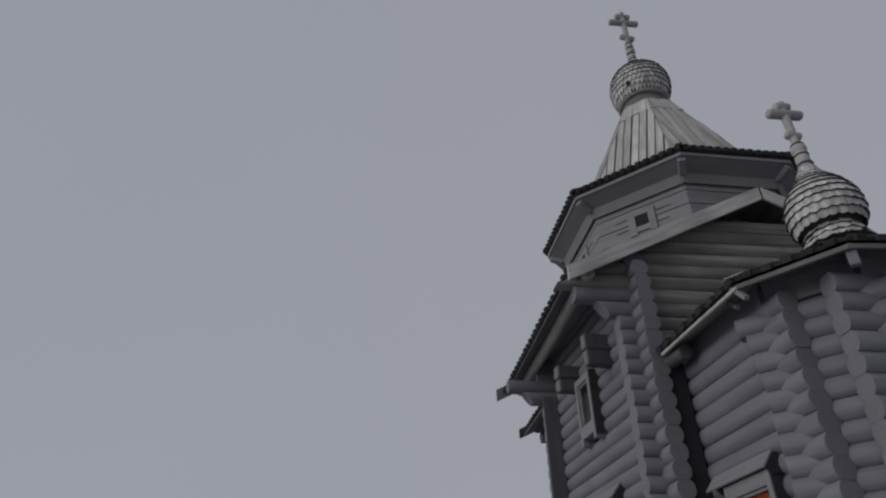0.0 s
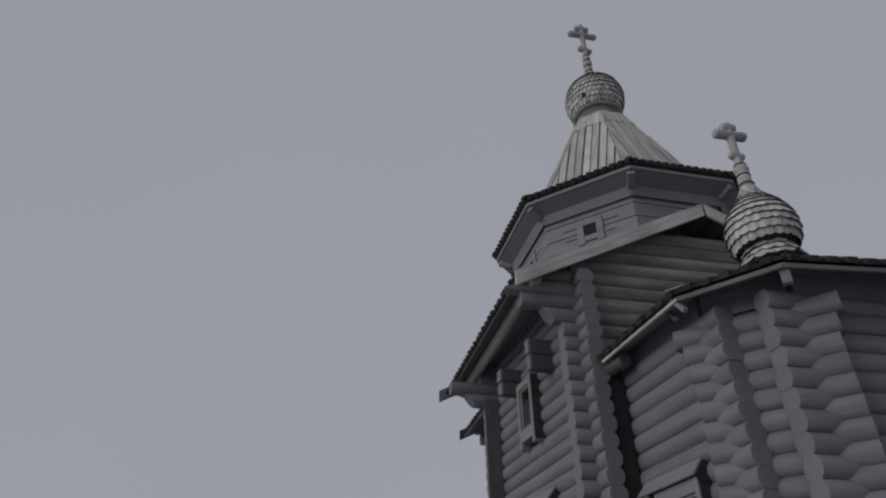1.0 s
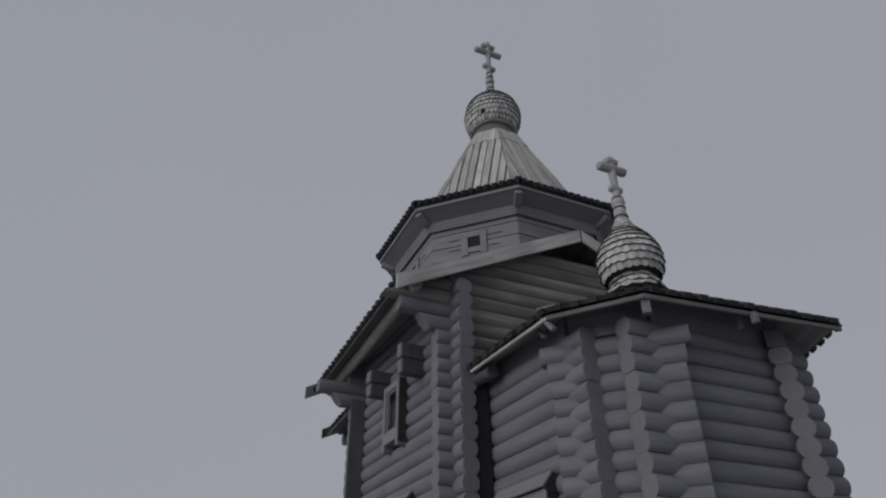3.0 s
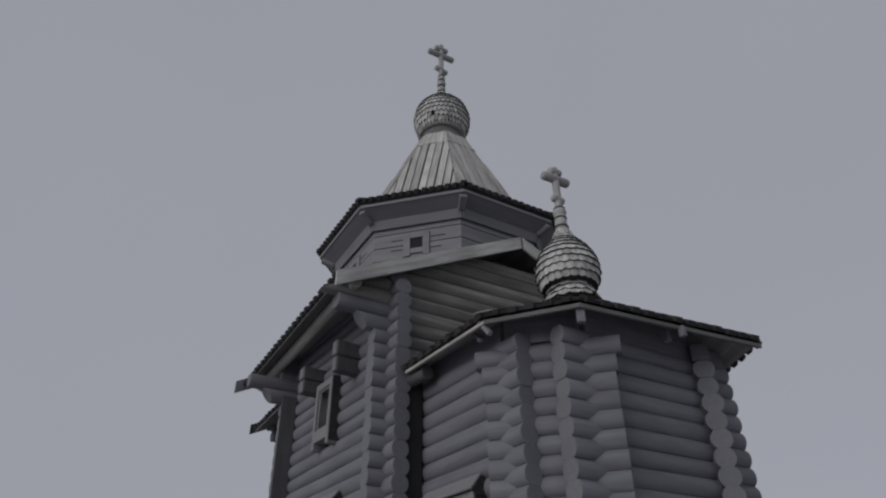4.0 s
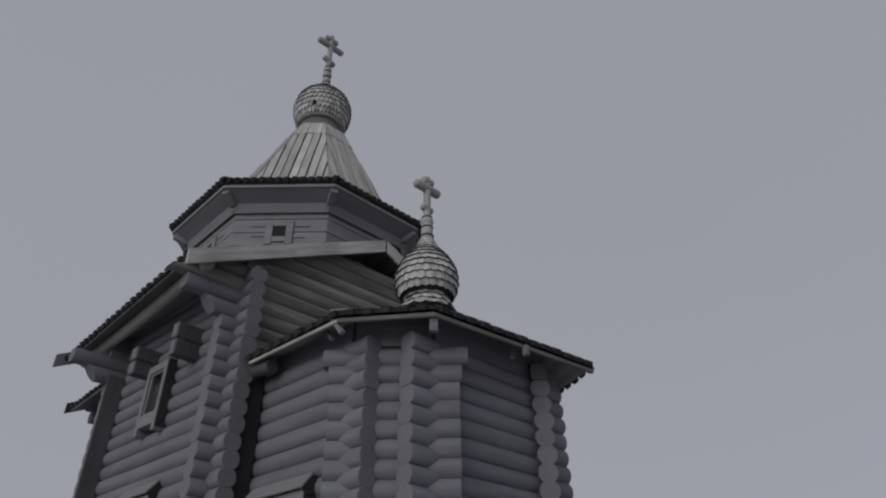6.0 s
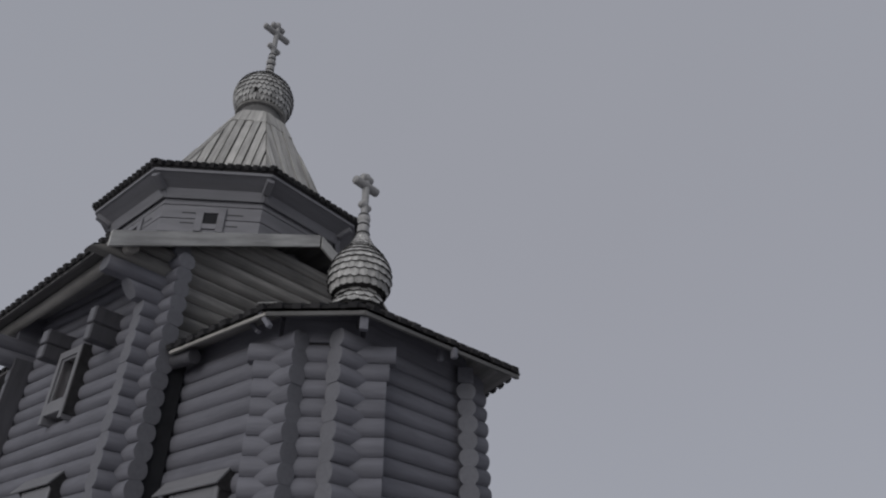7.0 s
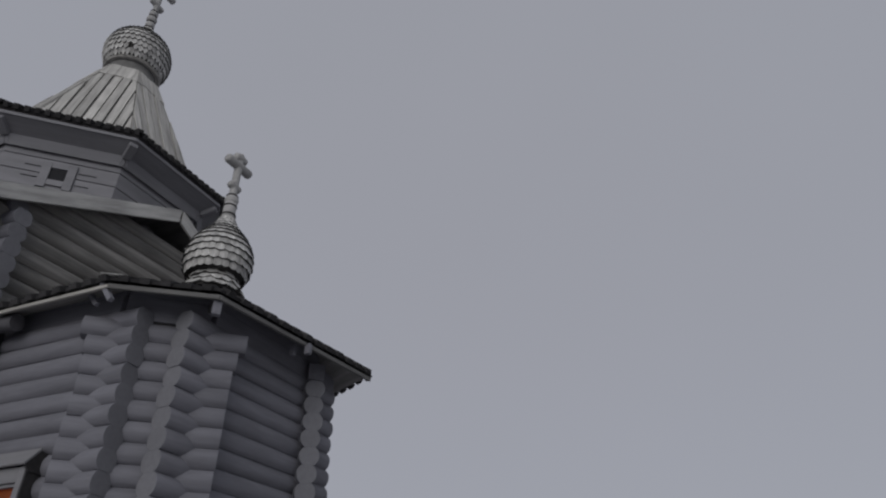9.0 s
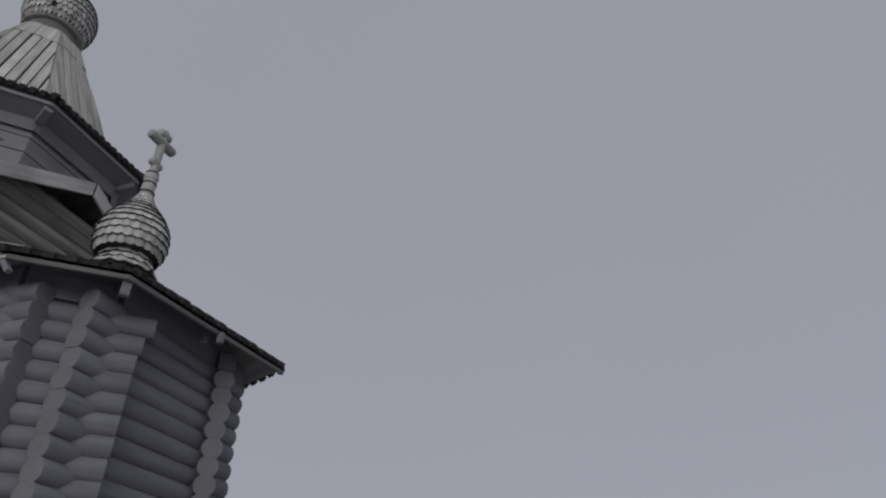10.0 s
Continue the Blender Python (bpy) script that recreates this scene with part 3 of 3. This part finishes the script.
def onion(name, label, base, bulb, rows, count, shingle_long, skirt=None, point=0.24, lost=()):
    """An onion dome: a turned core clad in pointed shingles. bulb, skirt: (radius, z) from below up."""
    dome = tagged(new(name), label, "dome", "onion domes")
    dome.location = base
    core = part("core", turned((skirt or []) + bulb, 32), UNDER, dome, "dark core under the shingles")
    clad(core, bulb, rows, count, shingle_long, 0.0, 0.034, point, lost)
    if skirt:
        low = part("skirt", turned([(r * 0.98, z) for r, z in skirt], 32), UNDER, dome, "shaggy shingled neck")
        clad(low, skirt, 3, 15, 0.2, 0.3, 0.025)
    return dome


def rod(z0, z1, r):
    """A round bar along z with softly rounded ends."""
    return turned([(r * 0.55, z0), (r * 0.86, z0 + r * 0.16), (r, z0 + r * 0.5), (r * 0.97, (z0 + z1) / 2), (r, z1 - r * 0.5), (r * 0.86, z1 - r * 0.16), (r * 0.55, z1)], 14)


def orthodox_cross(name, label, base, high, bar, foot, thick, knobs, wide_bar, rings, neck):
    """A cross of round bars on a turned stem, the bars along x."""
    c = tagged(new(name), label, "cross", "roof crosses")
    c.location = base
    part("stem", rod(-0.02, high, thick * 0.46), CROSS, c)
    zb = high * bar
    level = Matrix.Rotation(radians(90), 4, "Y")
    for wide, z, nm in ((wide_bar * high, zb, "cross_bar"), (0.21 * high, zb + 0.125 * high, "title_bar")):
        part(nm, rod(-wide / 2, wide / 2, thick * 0.56), CROSS, c, "", Matrix.Translation((0, 0, z)) @ level)
    tilt = Matrix.Translation((0, 0, foot * high)) @ Matrix.Rotation(radians(14), 4, "Y") @ level
    part("foot_bar", rod(-0.1 * high, 0.1 * high, thick * 0.5), CROSS, c, "", tilt)
    for z, r in knobs:
        part("knob", turned([(r * 0.55, z - r * 0.8), (r * 0.9, z - r * 0.45), (r, z), (r * 0.9, z + r * 0.45), (r * 0.55, z + r * 0.8)], 16), CROSS, c)
    # raised dark rings; the shade of the stem's grooves is their colour
    for z, r in rings:
        part("ring", turned([(r * 0.9, z - 0.014), (r, z - 0.005), (r, z + 0.005), (r * 0.9, z + 0.014)], 16), DARK, c, "thin dark ring that draws the shade of a groove")
    part("neck", turned([(neck, -0.14), (neck * 0.92, 0.0), (neck * 0.85, 0.16)], 16), CROSS, c)
    return c


MAIN = [(0.44, 0.0), (0.52, 0.1), (0.575, 0.25), (0.592, 0.41), (0.575, 0.57), (0.52, 0.72), (0.42, 0.86), (0.28, 0.98), (0.165, 1.08), (0.1, 1.18), (0.075, 1.34)]
SMALL = [(0.355, 0.31), (0.4, 0.37), (0.43, 0.47), (0.438, 0.58), (0.42, 0.71), (0.372, 0.83), (0.298, 0.94), (0.212, 1.04), (0.14, 1.13), (0.098, 1.21), (0.085, 1.32)]
NECK = [(0.4, 0.0), (0.35, 0.1), (0.31, 0.2), (0.285, 0.3)]
big = onion("onion_dome", "shingled onion dome with silvered wood scales on the tent roof", (0, 0, 12.03), [(r * 1.03, z) for r, z in MAIN], 14, 40, 0.16, None, 0.42, ((1, 221, 4),))
hoop = [(0.515 + 0.032 * math.cos(a), -0.08 + 0.03 * math.sin(a)) for a in [math.pi * k / 4 for k in range(8)]]
# dark wood whose colour also carries the bulb's shade
part("neck", turned([(0.56, -0.52), (0.47, -0.3), (0.45, -0.1), (0.43, 0.02)], 32), EDGE, big, "dark wooden neck, its grey deepened for the shade under the bulb")
part("hoop", turned(hoop, 40), TENT, big, "pale wooden hoop under the bulb")
orthodox_cross("cross", "pale wooden three-barred cross on the tall tower's dome", (0, 0, 13.37), 1.73, 0.78, 0.47, 0.135, [(0.14, 0.1), (0.32, 0.11), (0.5, 0.095)], 0.415, [(0.04, 0.1), (0.23, 0.09), (0.42, 0.09), (0.58, 0.085)], 0.09)
onion("onion_dome", "shingled onion dome, shaggy at its neck, on the apse roof", (0, -3.53, 5.9), [(r * 0.97, z) for r, z in SMALL], 11, 24, 0.19, NECK, 0.1)
orthodox_cross("cross", "pale wooden three-barred cross on the apse dome", (0, -3.53, 7.34), 1.09, 0.79, 0.42, 0.13, [(0.2, 0.105)], 0.47, [(-0.07, 0.11), (0.09, 0.1), (0.275, 0.09)], 0.1)


# ---- tower hatches ----
def hatch(k):
    """A small square hatch with a board frame in face k of the drum."""
    a, b = ring(DRUM, 0, k), ring(DRUM, 0, k + 1)
    d = (b - a).normalized()
    out = d.cross(Vector((0, 0, 1)))
    m = Matrix((d, -out, Vector((0, 0, 1)))).transposed().to_4x4()
    m.translation = (a + b) / 2 + Vector((0, 0, 7.86))
    w = tagged(new("hatch"), "small square hatch with a board frame in the drum", "hatch", "tower hatches")
    w.matrix_basis = m
    for x in (-0.17, 0.17):
        part("jamb", box_bm([(x - 0.06, -0.03, -0.26, x + 0.06, 0.0, 0.2)], 0.004), BOARD, w)
    for z in (-0.16, 0.15):
        part("rail", box_bm([(-0.11, -0.028, z - 0.05, 0.11, 0.0, z + 0.05)], 0.004), BOARD, w)
    # flat panel on the boards; the recess's darkness is only its colour
    part("opening", box_bm([(-0.11, -0.006, -0.11, 0.11, -0.002, 0.10)], 0), VOID, w, "near-black panel, its colour standing for the unlit opening")
    for z, x0, x1 in ((0.1, -0.46, -0.25), (-0.1, -0.46, -0.25), (0.09, 0.25, 0.5), (-0.13, 0.25, 0.44)):
        part("crack", box_bm([(x0, -0.004, z - 0.009, x1, -0.002, z + 0.009)], 0), VOID, w, "dark gap between boards")


for k in range(8):
    if k % 2 == 0 or k == 3:
        hatch(k)


# ---- windows ----
def window(label, at, half, front, top, pane_top, low, foot, hood, cloth):
    """A window with a proud board casing in a wall whose outer side looks along the local -y; heights are the place's own."""
    w = tagged(new("window"), label, "window", "church windows")
    w.matrix_basis = at
    j = 0.07
    for s in (-1, 1):
        x0, x1 = sorted((s * half, s * (half - j)))
        part("jamb", box_bm([(x0, -front, foot, x1, -0.04, top)], 0.006), FRAME, w)
        # added boards whose dark colour holds the shade of the casing's sides
        x0, x1 = sorted((s * half, s * (half + 0.016)))
        part("side_board", box_bm([(x0, 0.012 - front, foot + 0.05, x1, -0.06, top + 0.01)], 0.003), DARK, w, "side board, near-black for the shade on the casing's side")
    x = half - j
    part("lintel", box_bm([(-x, 0.004 - front, pane_top, x, -0.04, top)], 0.005), FRAME, w)
    part("sill", box_bm([(-x, 0.002 - front, low - 0.17, x, -0.04, low)], 0.006), FRAME, w)
    part("sash", box_bm([(-x, 0.03 - front, low, -x + 0.03, 0.07 - front, pane_top), (x - 0.03, 0.03 - front, low, x, 0.07 - front, pane_top), (-x + 0.03, 0.03 - front, pane_top - 0.03, x - 0.03, 0.07 - front, pane_top), (-x + 0.03, 0.03 - front, low, x - 0.03, 0.07 - front, low + 0.03)], 0.003), FRAME, w)
    pane = part("pane", box_bm([(-x + 0.03, 0.046 - front, low + 0.03, x - 0.03, 0.05 - front, pane_top - 0.03)], 0), GLASS, w, "clear glass")
    pane.visible_shadow = False
    deep = 0.075 if hood else front - 0.06
    part("curtain", box_bm([(-x, deep - front, low, x, deep + 0.005 - front, pane_top)], 0), cloth, w, "red curtain")
    if hood:
        # a steep board roof over the casing, closed by a dark cheek at each end
        x0, x1 = hood
        rise, run = 0.17, 0.14
        slope = math.degrees(math.atan2(rise, run))
        part("hood", box_bm([(x0, 0, -0.012, x1, math.hypot(rise, run), 0.012)], 0.004), FRAME, w, "steep board hood", pose(0, -front - 0.045, top + 0.005, slope))
        for x, t in ((x0 + 0.16, 0.02), (x1 - 0.022, 0.02)):
            bm = bmesh.new()
            rings = [[bm.verts.new((x + d, y, z)) for y, z in ((-front - 0.03, top), (-front - 0.045 + run, top + rise - 0.015), (-0.08, top + rise - 0.03), (-0.08, top - 0.05), (-front + 0.02, top - 0.05))] for d in (0, t)]
            bm.faces.new(rings[0][::-1])
            bm.faces.new(rings[1])
            for i in range(5):
                bm.faces.new((rings[0][i], rings[0][(i + 1) % 5], rings[1][(i + 1) % 5], rings[1][i]))
            bmesh.ops.recalc_face_normals(bm, faces=bm.faces)
            part("cheek", bm, DARK, w, "dark cheek under the hood")
    return w


window("tall window with a plain grey casing and a dark red-brown curtain", pose(-2.225, -0.628, 0, 0, 0, -85.8), 0.268, 0.25, 5.4, 5.294, 4.675, 4.404, None, CURTAIN)
window("hooded window with a grey casing in the apse wall, warm light behind it", pose(-1.59, -3.22, 0, 0, 0, -85.5), 0.39, 0.235, 3.27, 3.13, 2.4, 2.15, (-0.64, 0.42), GLOW)
window("hooded window with a grey casing low in the log wall", pose(-2.21, -0.83, 0, 0, 0, -85.8), 0.319, 0.225, 3.552, 3.416, 2.717, 2.474, (-0.523, 0.343), CURTAIN)

# the lamp that lights the apse from within
lamp = new("apse_lamp", bpy.data.lights.new("apse_lamp", "POINT"))
lamp.data.energy, lamp.data.color, lamp.data.shadow_soft_size = 9, (1.0, 0.62, 0.3), 0.08
lamp.location = (-0.85, -3.2, 2.95)
